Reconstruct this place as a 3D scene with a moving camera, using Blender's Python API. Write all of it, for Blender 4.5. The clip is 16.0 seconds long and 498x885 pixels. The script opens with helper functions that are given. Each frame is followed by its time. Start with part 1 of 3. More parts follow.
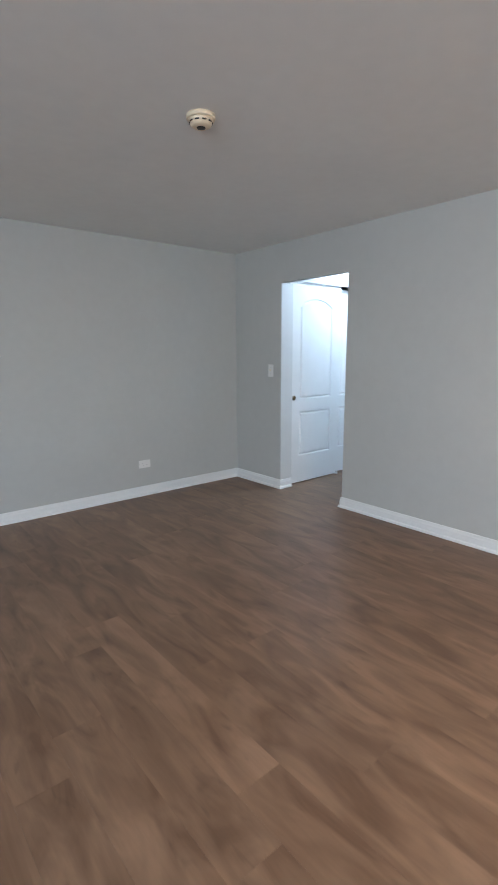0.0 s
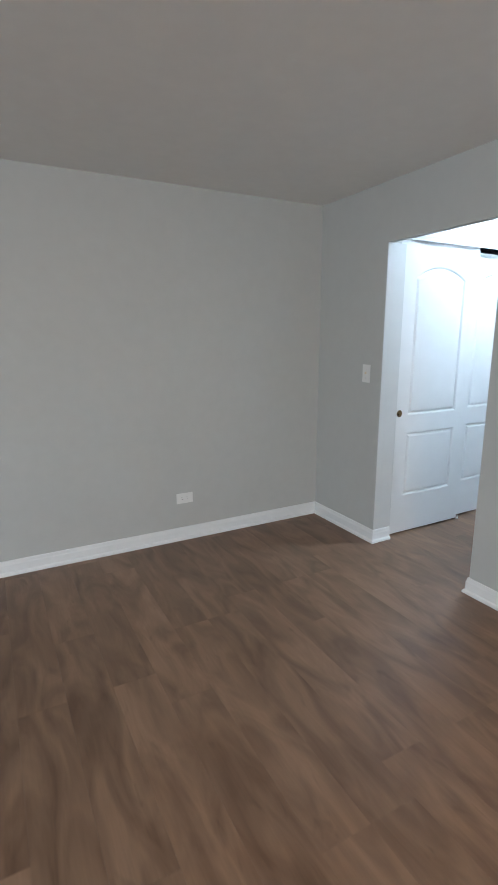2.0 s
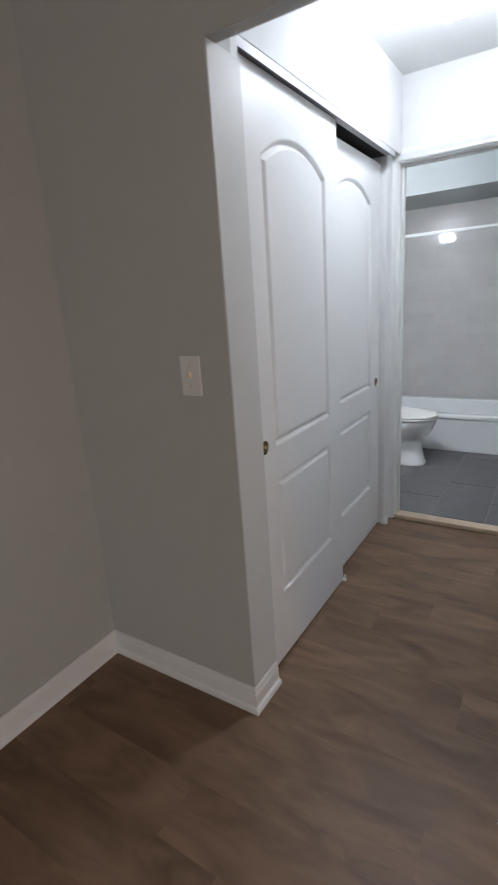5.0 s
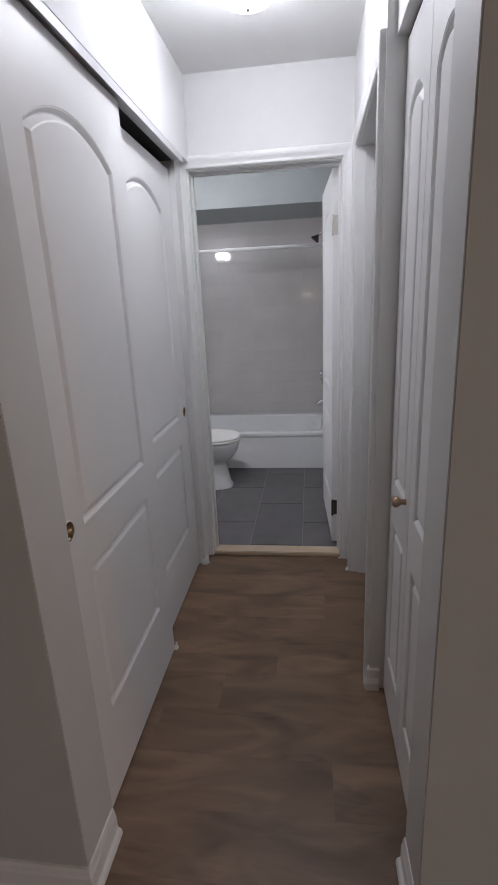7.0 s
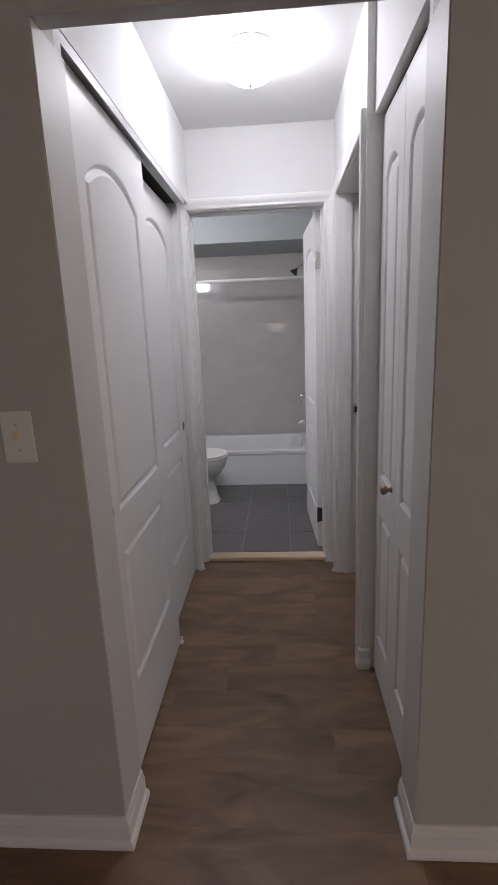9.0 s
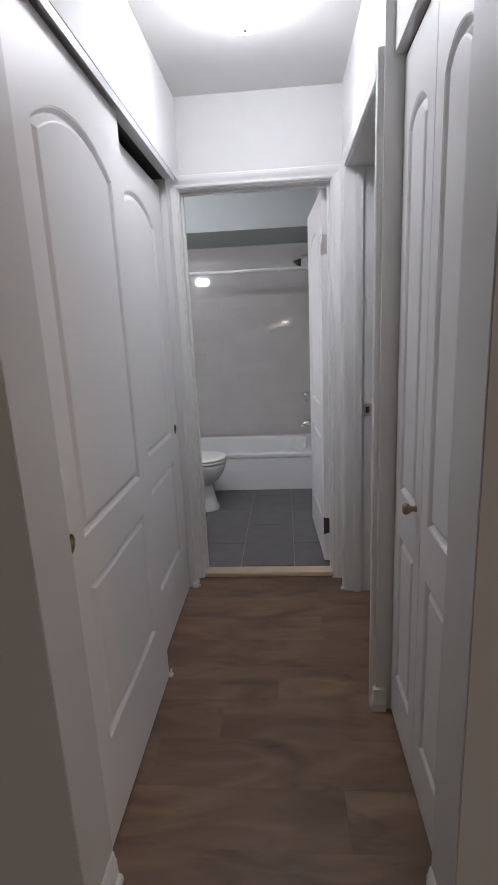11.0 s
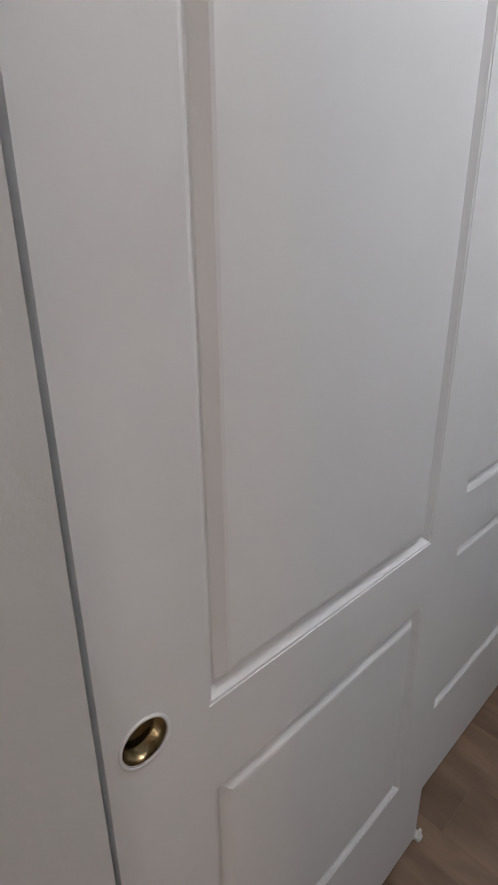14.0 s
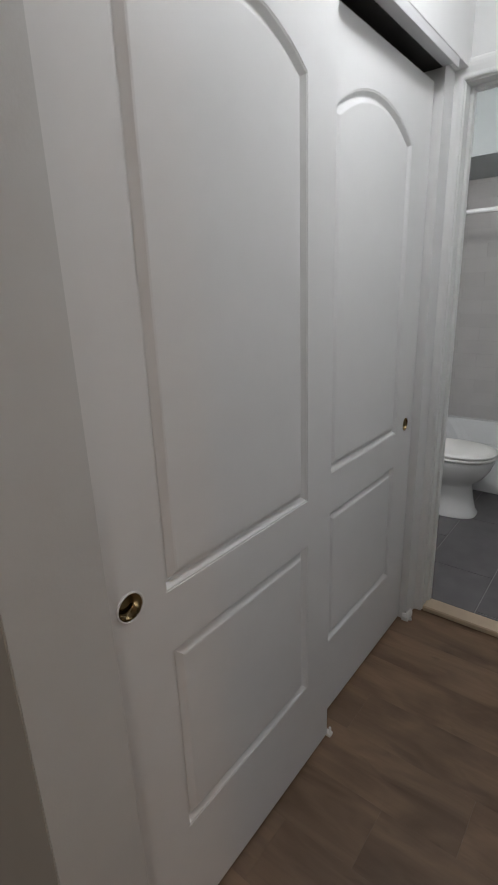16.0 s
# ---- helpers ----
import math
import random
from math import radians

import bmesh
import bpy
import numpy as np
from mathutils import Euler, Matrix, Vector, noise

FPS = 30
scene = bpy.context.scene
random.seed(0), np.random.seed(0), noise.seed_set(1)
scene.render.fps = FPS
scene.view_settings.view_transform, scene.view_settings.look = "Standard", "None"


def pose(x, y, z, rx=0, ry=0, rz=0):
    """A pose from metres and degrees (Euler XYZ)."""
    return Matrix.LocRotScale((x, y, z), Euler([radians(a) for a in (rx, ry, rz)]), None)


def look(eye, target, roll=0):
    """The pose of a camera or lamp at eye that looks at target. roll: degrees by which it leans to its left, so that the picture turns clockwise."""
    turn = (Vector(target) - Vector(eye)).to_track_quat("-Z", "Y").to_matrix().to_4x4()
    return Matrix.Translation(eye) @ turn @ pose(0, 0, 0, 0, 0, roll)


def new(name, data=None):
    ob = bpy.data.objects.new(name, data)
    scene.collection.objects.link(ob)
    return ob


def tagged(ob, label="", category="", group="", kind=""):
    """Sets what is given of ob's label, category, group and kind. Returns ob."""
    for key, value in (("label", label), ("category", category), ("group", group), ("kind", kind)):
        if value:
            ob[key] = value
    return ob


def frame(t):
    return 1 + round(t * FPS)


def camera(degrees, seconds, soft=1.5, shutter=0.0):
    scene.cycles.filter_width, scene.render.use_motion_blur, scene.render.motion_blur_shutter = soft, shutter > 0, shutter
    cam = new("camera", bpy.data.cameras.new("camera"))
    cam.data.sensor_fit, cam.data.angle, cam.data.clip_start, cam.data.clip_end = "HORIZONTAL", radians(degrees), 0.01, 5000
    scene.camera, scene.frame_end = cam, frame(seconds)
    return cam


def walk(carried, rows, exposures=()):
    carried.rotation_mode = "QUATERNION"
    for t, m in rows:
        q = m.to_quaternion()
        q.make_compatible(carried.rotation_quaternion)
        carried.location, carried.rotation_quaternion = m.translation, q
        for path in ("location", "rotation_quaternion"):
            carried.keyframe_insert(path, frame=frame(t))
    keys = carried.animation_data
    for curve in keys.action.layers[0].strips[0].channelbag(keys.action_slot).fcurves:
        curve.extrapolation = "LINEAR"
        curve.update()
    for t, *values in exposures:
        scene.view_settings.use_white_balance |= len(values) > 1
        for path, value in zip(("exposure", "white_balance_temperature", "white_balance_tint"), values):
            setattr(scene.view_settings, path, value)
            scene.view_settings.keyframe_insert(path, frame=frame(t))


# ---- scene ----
cam = camera(54.1, 16.0, shutter=0.3)
PATH = [
    (0, (0.827, 0.935, 1.349), (2.089, 2.444, 0.985), -0.3),
    (0.5, (1.13, 1.089, 1.374), (2.199, 2.741, 1.015), 0.3),
    (1, (1.423, 1.308, 1.385), (2.423, 2.998, 1.004), 0.2),
    (1.5, (1.685, 1.549, 1.41), (2.619, 3.27, 1.006), -0.0),
    (2, (1.837, 1.95, 1.423), (2.755, 3.675, 0.995), -0.2),
    (2.5, (2.034, 2.292, 1.405), (2.961, 4.003, 0.943), -0.6),
    (3, (2.219, 2.601, 1.414), (3.112, 4.319, 0.913), -0.8),
    (3.5, (2.324, 2.941, 1.406), (3.439, 4.526, 0.913), -2.4),
    (4, (2.563, 3.169, 1.413), (3.767, 4.692, 0.934), -2.5),
    (4.5, (2.781, 3.379, 1.376), (4.198, 4.708, 0.902), -0.7),
    (5, (2.966, 3.581, 1.37), (4.577, 4.631, 0.818), -4.0),
    (7.5, (3.314, 3.835, 1.426), (5.234, 4.035, 0.901), -1.9),
    (8, (3.248, 3.888, 1.436), (5.176, 4.117, 0.956), -2.0),
    (8.5, (3.171, 3.961, 1.403), (5.108, 4.129, 0.936), -1.9),
    (9, (3.048, 3.911, 1.386), (4.993, 4.047, 0.939), -2.4),
    (11.5, (3.506, 3.902, 1.349), (5.447, 4.071, 0.895), -2.9),
    (12, (3.731, 3.955, 1.358), (5.666, 4.167, 0.899), -2.7),
    (12.5, (3.911, 4.02, 1.361), (5.849, 4.222, 0.912), -2.4),
    (13, (4.06, 4.025, 1.357), (5.93, 4.562, 0.893), -1.1),
    (13.5, (4.152, 4.046, 1.334), (5.739, 5.109, 0.744), 1.4),
    (14, (4.156, 4.076, 1.315), (5.439, 5.461, 0.657), -0.6),
    (14.5, (4.113, 4.043, 1.329), (5.365, 5.447, 0.65), -1.5),
    (15, (4.037, 3.994, 1.331), (5.298, 5.37, 0.613), -2.1),
    (15.5, (3.946, 3.896, 1.369), (5.36, 5.134, 0.685), -1.5),
    (16, (3.905, 3.798, 1.395), (5.388, 4.999, 0.795), -2.1),
]
EXPOSURES = [(0.0, 0.75, 5150, 4), (2.5, 0.8, 5400, 4), (3.5, 0.8, 5500, 4), (4.2, 0.55, 5800, 6), (5.0, -0.15, 6300, 14), (7.5, -0.75, 6650, 21), (9.0, -0.75, 6800, 23), (11.5, -0.74, 6700, 19),
             (12.5, -0.74, 6750, 18), (13.5, -0.42, 6700, 18), (14.5, -0.48, 6800, 17), (16.0, -0.85, 6900, 15)]
walk(cam, [(t, look(eye, target, roll)) for t, eye, target, roll in PATH], EXPOSURES)

# ---- light ----
world = bpy.data.worlds.new("sky")
scene.world = world
world.use_nodes = True
sky = world.node_tree.nodes.new("ShaderNodeTexSky")
sky.sky_type, sky.sun_disc = "NISHITA", False
sky.sun_elevation, sky.sun_rotation = radians(35), radians(200)
world.node_tree.links.new(sky.outputs[0], world.node_tree.nodes["Background"].inputs[0])
world.node_tree.nodes["Background"].inputs[1].default_value = 0.1


def area_lamp(name, m, sx, sy, power, colour):
    data = bpy.data.lights.new(name, "AREA")
    data.shape, data.size, data.size_y, data.energy, data.color = "RECTANGLE", sx, sy, power, colour
    ob = new(name, data)
    ob.matrix_world = m
    return ob


# daylight in the openings of the windows
area_lamp("south_window_daylight", look((-0.6, -2.12, 1.45), (0.2, 4, 1.15)), 1.9, 1.3, 14, (0.84, 0.94, 1.0))
area_lamp("west_window_daylight", look((-2.12, -0.3, 1.45), (4, 0.9, 1.15)), 1.7, 1.3, 72, (0.96, 0.98, 1.0))
# weak fill added to brighten the bedroom, set in an assumed, unseen window
area_lamp("bedroom_window_daylight", look((6.5, 0.43, 1.5), (6.5, 3, 1.3)), 1.2, 1.2, 4, (0.8, 0.9, 1.0))
ROOMLAMP = 138.0  # living room ceiling lamp, warm, behind the walk
LAMP = 71.0      # hall ceiling lamp, glow of its glass
VANITY = 460.0    # vanity lamp, glow of its glass


# ---- materials ----
def material(name, colour, rough=0.5, metal=0.0, spec=0.5):
    m = bpy.data.materials.new(name)
    m.use_nodes = True
    b = m.node_tree.nodes["Principled BSDF"]
    b.inputs["Base Color"].default_value = (*colour, 1)
    b.inputs["Roughness"].default_value = rough
    b.inputs["Metallic"].default_value = metal
    b.inputs["Specular IOR Level"].default_value = spec
    return m


def node(m, kind, **inputs):
    n = m.node_tree.nodes.new(kind)
    for k, v in inputs.items():
        n.inputs[k].default_value = v
    return n


def link(m, a, b):
    m.node_tree.links.new(a, b)


def painted(name, colour, rough, grain=260.0, bump=0.06, blotch=0.05, spec=0.5):
    """Paint with fine roller texture and slow uneven patches."""
    m = material(name, colour, rough, 0.0, spec)
    b = m.node_tree.nodes["Principled BSDF"]
    co = node(m, "ShaderNodeNewGeometry")
    fine = node(m, "ShaderNodeTexNoise", Scale=grain, Detail=3.0)
    slow = node(m, "ShaderNodeTexNoise", Scale=1.7, Detail=4.0)
    mid = node(m, "ShaderNodeTexNoise", Scale=14.0, Detail=5.0)
    for n in (fine, slow, mid):
        link(m, co.outputs["Position"], n.inputs["Vector"])
    add = node(m, "ShaderNodeMath")
    add.operation = "ADD"
    link(m, slow.outputs["Fac"], add.inputs[0])
    link(m, mid.outputs["Fac"], add.inputs[1])
    ramp = node(m, "ShaderNodeMapRange")
    ramp.inputs["From Min"].default_value, ramp.inputs["From Max"].default_value = 0.6, 1.4
    ramp.inputs["To Min"].default_value, ramp.inputs["To Max"].default_value = 1 - blotch, 1 + blotch
    link(m, add.outputs[0], ramp.inputs["Value"])
    mul = node(m, "ShaderNodeVectorMath")
    mul.operation = "SCALE"
    mul.inputs[0].default_value = colour
    link(m, ramp.outputs[0], mul.inputs["Scale"])
    link(m, mul.outputs[0], b.inputs["Base Color"])
    rr = node(m, "ShaderNodeMapRange")
    rr.inputs["To Min"].default_value, rr.inputs["To Max"].default_value = rough - 0.06, rough + 0.08
    link(m, mid.outputs["Fac"], rr.inputs["Value"])
    link(m, rr.outputs[0], b.inputs["Roughness"])
    bp = node(m, "ShaderNodeBump", Strength=bump, Distance=0.002)
    link(m, fine.outputs["Fac"], bp.inputs["Height"])
    link(m, bp.outputs[0], b.inputs["Normal"])
    return m


def plank_material():
    m = material("vinyl_plank", (0.2, 0.14, 0.1), 0.42, 0.0, 0.4)
    b = m.node_tree.nodes["Principled BSDF"]
    tc, info = node(m, "ShaderNodeTexCoord"), node(m, "ShaderNodeObjectInfo")
    shift = node(m, "ShaderNodeVectorMath")
    shift.operation = "SCALE"
    shift.inputs[0].default_value = (13.0, 37.0, 71.0)
    link(m, info.outputs["Random"], shift.inputs["Scale"])
    add = node(m, "ShaderNodeVectorMath")
    link(m, tc.outputs["Object"], add.inputs[0])
    link(m, shift.outputs[0], add.inputs[1])

    def streak(sx, sy, detail, rough):
        mp = node(m, "ShaderNodeMapping")
        mp.inputs["Scale"].default_value = (sx, sy, 1.0)
        link(m, add.outputs[0], mp.inputs["Vector"])
        n = node(m, "ShaderNodeTexNoise", Scale=1.0, Detail=detail, Roughness=rough)
        n.inputs["Distortion"].default_value = 1.1
        link(m, mp.outputs[0], n.inputs["Vector"])
        return n.outputs["Fac"]

    broad, fine = streak(8.5, 2.4, 3.0, 0.5), streak(90.0, 5.0, 3.0, 0.55)
    knots = streak(16.0, 5.0, 2.0, 0.5)
    ramp = node(m, "ShaderNodeValToRGB")
    ramp.color_ramp.elements[0].position, ramp.color_ramp.elements[1].position = 0.28, 0.70
    ramp.color_ramp.elements[0].color = (0.126, 0.074, 0.044, 1)
    ramp.color_ramp.elements[1].color = (0.258, 0.164, 0.104, 1)
    link(m, broad, ramp.inputs["Fac"])
    grain = node(m, "ShaderNodeMapRange")
    grain.inputs["From Min"].default_value, grain.inputs["From Max"].default_value = 0.3, 0.7
    grain.inputs["To Min"].default_value, grain.inputs["To Max"].default_value = 0.94, 1.05
    link(m, fine, grain.inputs["Value"])
    tone = node(m, "ShaderNodeMapRange")
    tone.inputs["To Min"].default_value, tone.inputs["To Max"].default_value = 0.91, 1.09
    link(m, info.outputs["Random"], tone.inputs["Value"])
    dark = node(m, "ShaderNodeMapRange")
    dark.inputs["From Min"].default_value, dark.inputs["From Max"].default_value = 0.64, 0.76
    dark.inputs["To Min"].default_value, dark.inputs["To Max"].default_value = 1.0, 0.78
    link(m, knots, dark.inputs["Value"])
    last = ramp.outputs["Color"]
    for f in (grain, tone, dark):
        mul = node(m, "ShaderNodeVectorMath")
        mul.operation = "SCALE"
        link(m, last, mul.inputs[0])
        link(m, f.outputs[0], mul.inputs["Scale"])
        last = mul.outputs[0]
    link(m, last, b.inputs["Base Color"])
    rr = node(m, "ShaderNodeMapRange")
    rr.inputs["To Min"].default_value, rr.inputs["To Max"].default_value = 0.34, 0.56
    link(m, broad, rr.inputs["Value"])
    link(m, rr.outputs[0], b.inputs["Roughness"])
    bp = node(m, "ShaderNodeBump", Strength=0.12, Distance=0.001)
    link(m, fine, bp.inputs["Height"])
    link(m, bp.outputs[0], b.inputs["Normal"])
    return m


def tile_material(name, low, high, rough, bump, scale):
    m = material(name, low, rough)
    b = m.node_tree.nodes["Principled BSDF"]
    geo, info = node(m, "ShaderNodeNewGeometry"), node(m, "ShaderNodeObjectInfo")
    n = node(m, "ShaderNodeTexNoise", Scale=scale, Detail=5.0)
    link(m, geo.outputs["Position"], n.inputs["Vector"])
    add = node(m, "ShaderNodeMath")
    add.operation = "MULTIPLY_ADD"
    link(m, info.outputs["Random"], add.inputs[0])
    add.inputs[1].default_value = 0.35
    link(m, n.outputs["Fac"], add.inputs[2])
    ramp = node(m, "ShaderNodeValToRGB")
    ramp.color_ramp.elements[0].position, ramp.color_ramp.elements[1].position = 0.35, 1.0
    ramp.color_ramp.elements[0].color, ramp.color_ramp.elements[1].color = (*low, 1), (*high, 1)
    link(m, add.outputs[0], ramp.inputs["Fac"])
    link(m, ramp.outputs[0], b.inputs["Base Color"])
    bp = node(m, "ShaderNodeBump", Strength=bump, Distance=0.002)
    link(m, n.outputs["Fac"], bp.inputs["Height"])
    link(m, bp.outputs[0], b.inputs["Normal"])
    return m


def glowing(name, colour, strength):
    m = material(name, (0.9, 0.9, 0.9), 0.3)
    b = m.node_tree.nodes["Principled BSDF"]
    b.inputs["Emission Color"].default_value = (*colour, 1)
    b.inputs["Emission Strength"].default_value = strength
    return m


WALL = painted("grey_wall_paint", (0.50, 0.50, 0.475), 0.62, 210, 0.10, 0.035)
HALL = painted("white_wall_paint", (0.76, 0.76, 0.755), 0.6, 210, 0.10, 0.02)
BATH = painted("pale_blue_grey_paint", (0.39, 0.42, 0.42), 0.55, 210, 0.08, 0.03)
CEIL = painted("ceiling_paint", (0.79, 0.78, 0.75), 0.8, 150, 0.16, 0.03)
HALLCEIL = painted("white_ceiling_paint", (0.78, 0.78, 0.77), 0.8, 150, 0.14, 0.02)
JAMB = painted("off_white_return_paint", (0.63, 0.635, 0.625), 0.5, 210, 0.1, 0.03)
TRIM = painted("white_trim_paint", (0.80, 0.80, 0.79), 0.36, 120, 0.03, 0.02)
DOOR = painted("white_door_paint", (0.77, 0.77, 0.765), 0.42, 420, 0.05, 0.02)
DARKTRIM = painted("grey_track_paint", (0.58, 0.58, 0.585), 0.45, 200, 0.04, 0.04)
PLANK = plank_material()
GAP = painted("floor_joint", (0.12, 0.085, 0.062), 0.7)
FLOORTILE = tile_material("charcoal_floor_tile", (0.082, 0.076, 0.079), (0.125, 0.117, 0.120), 0.38, 0.08, 9)
WALLTILE = tile_material("pale_grey_wall_tile", (0.50, 0.485, 0.475), (0.56, 0.545, 0.53), 0.05, 0.03, 5)
GROUT = painted("tile_grout", (0.27, 0.265, 0.26), 0.85, 400, 0.2)
WALLGROUT = painted("wall_tile_grout", (0.54, 0.525, 0.515), 0.35, 400, 0.05)
ENAMEL = painted("white_enamel", (0.80, 0.81, 0.81), 0.16, 60, 0.01, 0.015)
PORCELAIN = painted("white_porcelain", (0.80, 0.80, 0.79), 0.12, 60, 0.01, 0.015)
CHROME = material("chrome", (0.75, 0.75, 0.76), 0.16, 1.0)
NICKEL = material("brushed_nickel", (0.58, 0.56, 0.53), 0.34, 1.0)
BRASS = painted("aged_brass", (0.27, 0.20, 0.105), 0.27, 300, 0.1, 0.2)
BRASS.node_tree.nodes["Principled BSDF"].inputs["Metallic"].default_value = 1.0
COPPER = material("copper_finish", (0.42, 0.27, 0.19), 0.38, 1.0)
DARKMETAL = material("dark_bronze", (0.09, 0.08, 0.075), 0.45, 1.0)
PINE = painted("raw_pine", (0.60, 0.475, 0.345), 0.7, 90, 0.15, 0.12)
PLATE = painted("white_plastic", (0.78, 0.77, 0.74), 0.35, 60, 0.01, 0.02)
CREAM = painted("aged_cream_plastic", (0.74, 0.62, 0.44), 0.4, 60, 0.02, 0.06)
DARK = material("dark_recess", (0.03, 0.028, 0.026), 0.7)
GLOW = glowing("lit_lamp_glass", (0.86, 0.94, 1.0), LAMP)
WARMGLOW = glowing("lit_warm_glass", (1.0, 0.68, 0.42), ROOMLAMP)
BULBGLOW = glowing("lit_bulb_glass", (1.0, 0.88, 0.72), 130.0)
VGLOW = glowing("lit_vanity_glass", (0.89, 0.95, 1.0), VANITY)


# ---- builders ----
def mesh_of(bm, name, mat, smooth=False):
    bmesh.ops.recalc_face_normals(bm, faces=bm.faces)
    me = bpy.data.meshes.new(name)
    bm.to_mesh(me)
    bm.free()
    me.materials.append(mat)
    if smooth:
        me.shade_smooth()
    return me


def part(name, bm, mat, parent=None, label="", smooth=False):
    ob = new(name, mesh_of(bm, name, mat, smooth))
    ob.parent = parent
    return tagged(ob, label)


def structure(name, bm, mat, label="", category=""):
    return tagged(part(name, bm, mat), label, category, kind="structure")


def thing(name, label, category, m=None, group="", kind=""):
    ob = new(name)
    ob.empty_display_size = 0.1
    if m is not None:
        ob.matrix_world = m
    return tagged(ob, label, category, group, kind)


def add_box(bm, x0, x1, y0, y1, z0, z1, bevel=0.0):
    vs = [bm.verts.new((x, y, z)) for x in (x0, x1) for y in (y0, y1) for z in (z0, z1)]
    fs = [bm.faces.new([vs[i] for i in q]) for q in ((0, 1, 3, 2), (4, 6, 7, 5), (0, 4, 5, 1), (2, 3, 7, 6), (0, 2, 6, 4), (1, 5, 7, 3))]
    if bevel:
        edges = list({e for f in fs for e in f.edges})
        bmesh.ops.bevel(bm, geom=edges, offset=bevel, segments=2, affect="EDGES")


def boxes(*rows, bevel=0.0):
    bm = bmesh.new()
    for r in rows:
        add_box(bm, *r, bevel=bevel)
    return bm


def rounded(x0, x1, y0, y1, r, n=5):
    out = []
    for cx, cy, a in ((x1 - r, y1 - r, 0), (x0 + r, y1 - r, 90), (x0 + r, y0 + r, 180), (x1 - r, y0 + r, 270)):
        for i in range(n + 1):
            t = radians(a + 90 * i / n)
            out.append((cx + r * math.cos(t), cy + r * math.sin(t)))
    return out


def oval(cx, cy, rx, ry, power=2.0, n=36):
    out = []
    for i in range(n):
        t = 2 * math.pi * i / n
        c, s = math.cos(t), math.sin(t)
        out.append((cx + rx * math.copysign(abs(c) ** (2 / power), c), cy + ry * math.copysign(abs(s) ** (2 / power), s)))
    return out


def loft(bm, rings, cap_low=True, cap_top=True):
    """rings: closed outlines of (x, y, z) with the same count."""
    rows = [[bm.verts.new(p) for p in ring] for ring in rings]
    for a, b in zip(rows, rows[1:]):
        for i in range(len(a)):
            j = (i + 1) % len(a)
            bm.faces.new((a[i], a[j], b[j], b[i]))
    if cap_low:
        bm.faces.new(rows[0][::-1])
    if cap_top:
        bm.faces.new(rows[-1])
    return rows


def at_z(outline, z):
    return [(x, y, z) for x, y in outline]


def lathe(profile, n=32, m=None, caps=True):
    """profile: (radius, z) from the bottom up, round the local z axis; m places it."""
    bm = bmesh.new()
    loft(bm, [[(r * math.cos(2 * math.pi * i / n), r * math.sin(2 * math.pi * i / n), z) for i in range(n)] for r, z in profile], caps, caps)
    if m is not None:
        bm.transform(m)
    return bm


def tube(points, r, n=12):
    bm = bmesh.new()
    pts = [Vector(p) for p in points]
    rings = []
    for i, p in enumerate(pts):
        d = (pts[min(i + 1, len(pts) - 1)] - pts[max(i - 1, 0)]).normalized()
        q = d.to_track_quat("Z", "Y")
        rings.append([tuple(p + q @ Vector((r * math.cos(2 * math.pi * k / n), r * math.sin(2 * math.pi * k / n), 0))) for k in range(n)])
    loft(bm, rings)
    return bm


def sweep(path, profile, closed=False):
    """A moulding along a plan path; profile of (distance to the right of the path, height), mitred at the corners."""
    bm = bmesh.new()
    pts = [Vector(p) for p in path]
    rows = []
    for i, p in enumerate(pts):
        dirs = []
        if i > 0:
            dirs.append((p - pts[i - 1]).normalized())
        if i < len(pts) - 1:
            dirs.append((pts[i + 1] - p).normalized())
        ns = [Vector((d.y, -d.x)) for d in dirs]
        off = ns[0] if len(ns) == 1 else (ns[0] + ns[1]) / (1 + ns[0].dot(ns[1]))
        rows.append([bm.verts.new((p.x + off.x * d, p.y + off.y * d, z)) for d, z in profile])
    for a, b in zip(rows, rows[1:]):
        for k in range(len(profile)):
            j = (k + 1) % len(profile)
            bm.faces.new((a[k], a[j], b[j], b[k]))
    bm.faces.new(rows[0])
    bm.faces.new(rows[-1][::-1])
    return bm


BASE = [(0.0, 0.0), (0.024, 0.0), (0.024, 0.010), (0.021, 0.018), (0.014, 0.023), (0.013, 0.026), (0.013, 0.066), (0.010, 0.074), (0.009, 0.084), (0.006, 0.092), (0.0, 0.092)]
CASING = [(0.005, 0.0), (0.005, 0.008), (0.008, 0.0115), (0.013, 0.0130), (0.020, 0.0125), (0.026, 0.0140), (0.036, 0.0175), (0.046, 0.0190), (0.054, 0.0185), (0.058, 0.0165), (0.060, 0.012), (0.060, 0.0)]


def casing_leg(place, kind, u0, u1, height):
    """One piece of the door's casing: place(u, out, v) maps wall coordinates to the world."""
    bm = bmesh.new()
    rows = []
    for o, d in CASING:
        if kind == "low":
            a, b = (u0 - o, d, 0.0), (u0 - o, d, height + o)
        elif kind == "high":
            a, b = (u1 + o, d, 0.0), (u1 + o, d, height + o)
        else:
            a, b = (u0 - o, d, height + o), (u1 + o, d, height + o)
        rows.append((bm.verts.new(place(*a)), bm.verts.new(place(*b))))
    n = len(rows)
    for i in range(n):
        j = (i + 1) % n
        bm.faces.new((rows[i][0], rows[j][0], rows[j][1], rows[i][1]))
    bm.faces.new([r[0] for r in rows])
    bm.faces.new([r[1] for r in rows][::-1])
    return bm


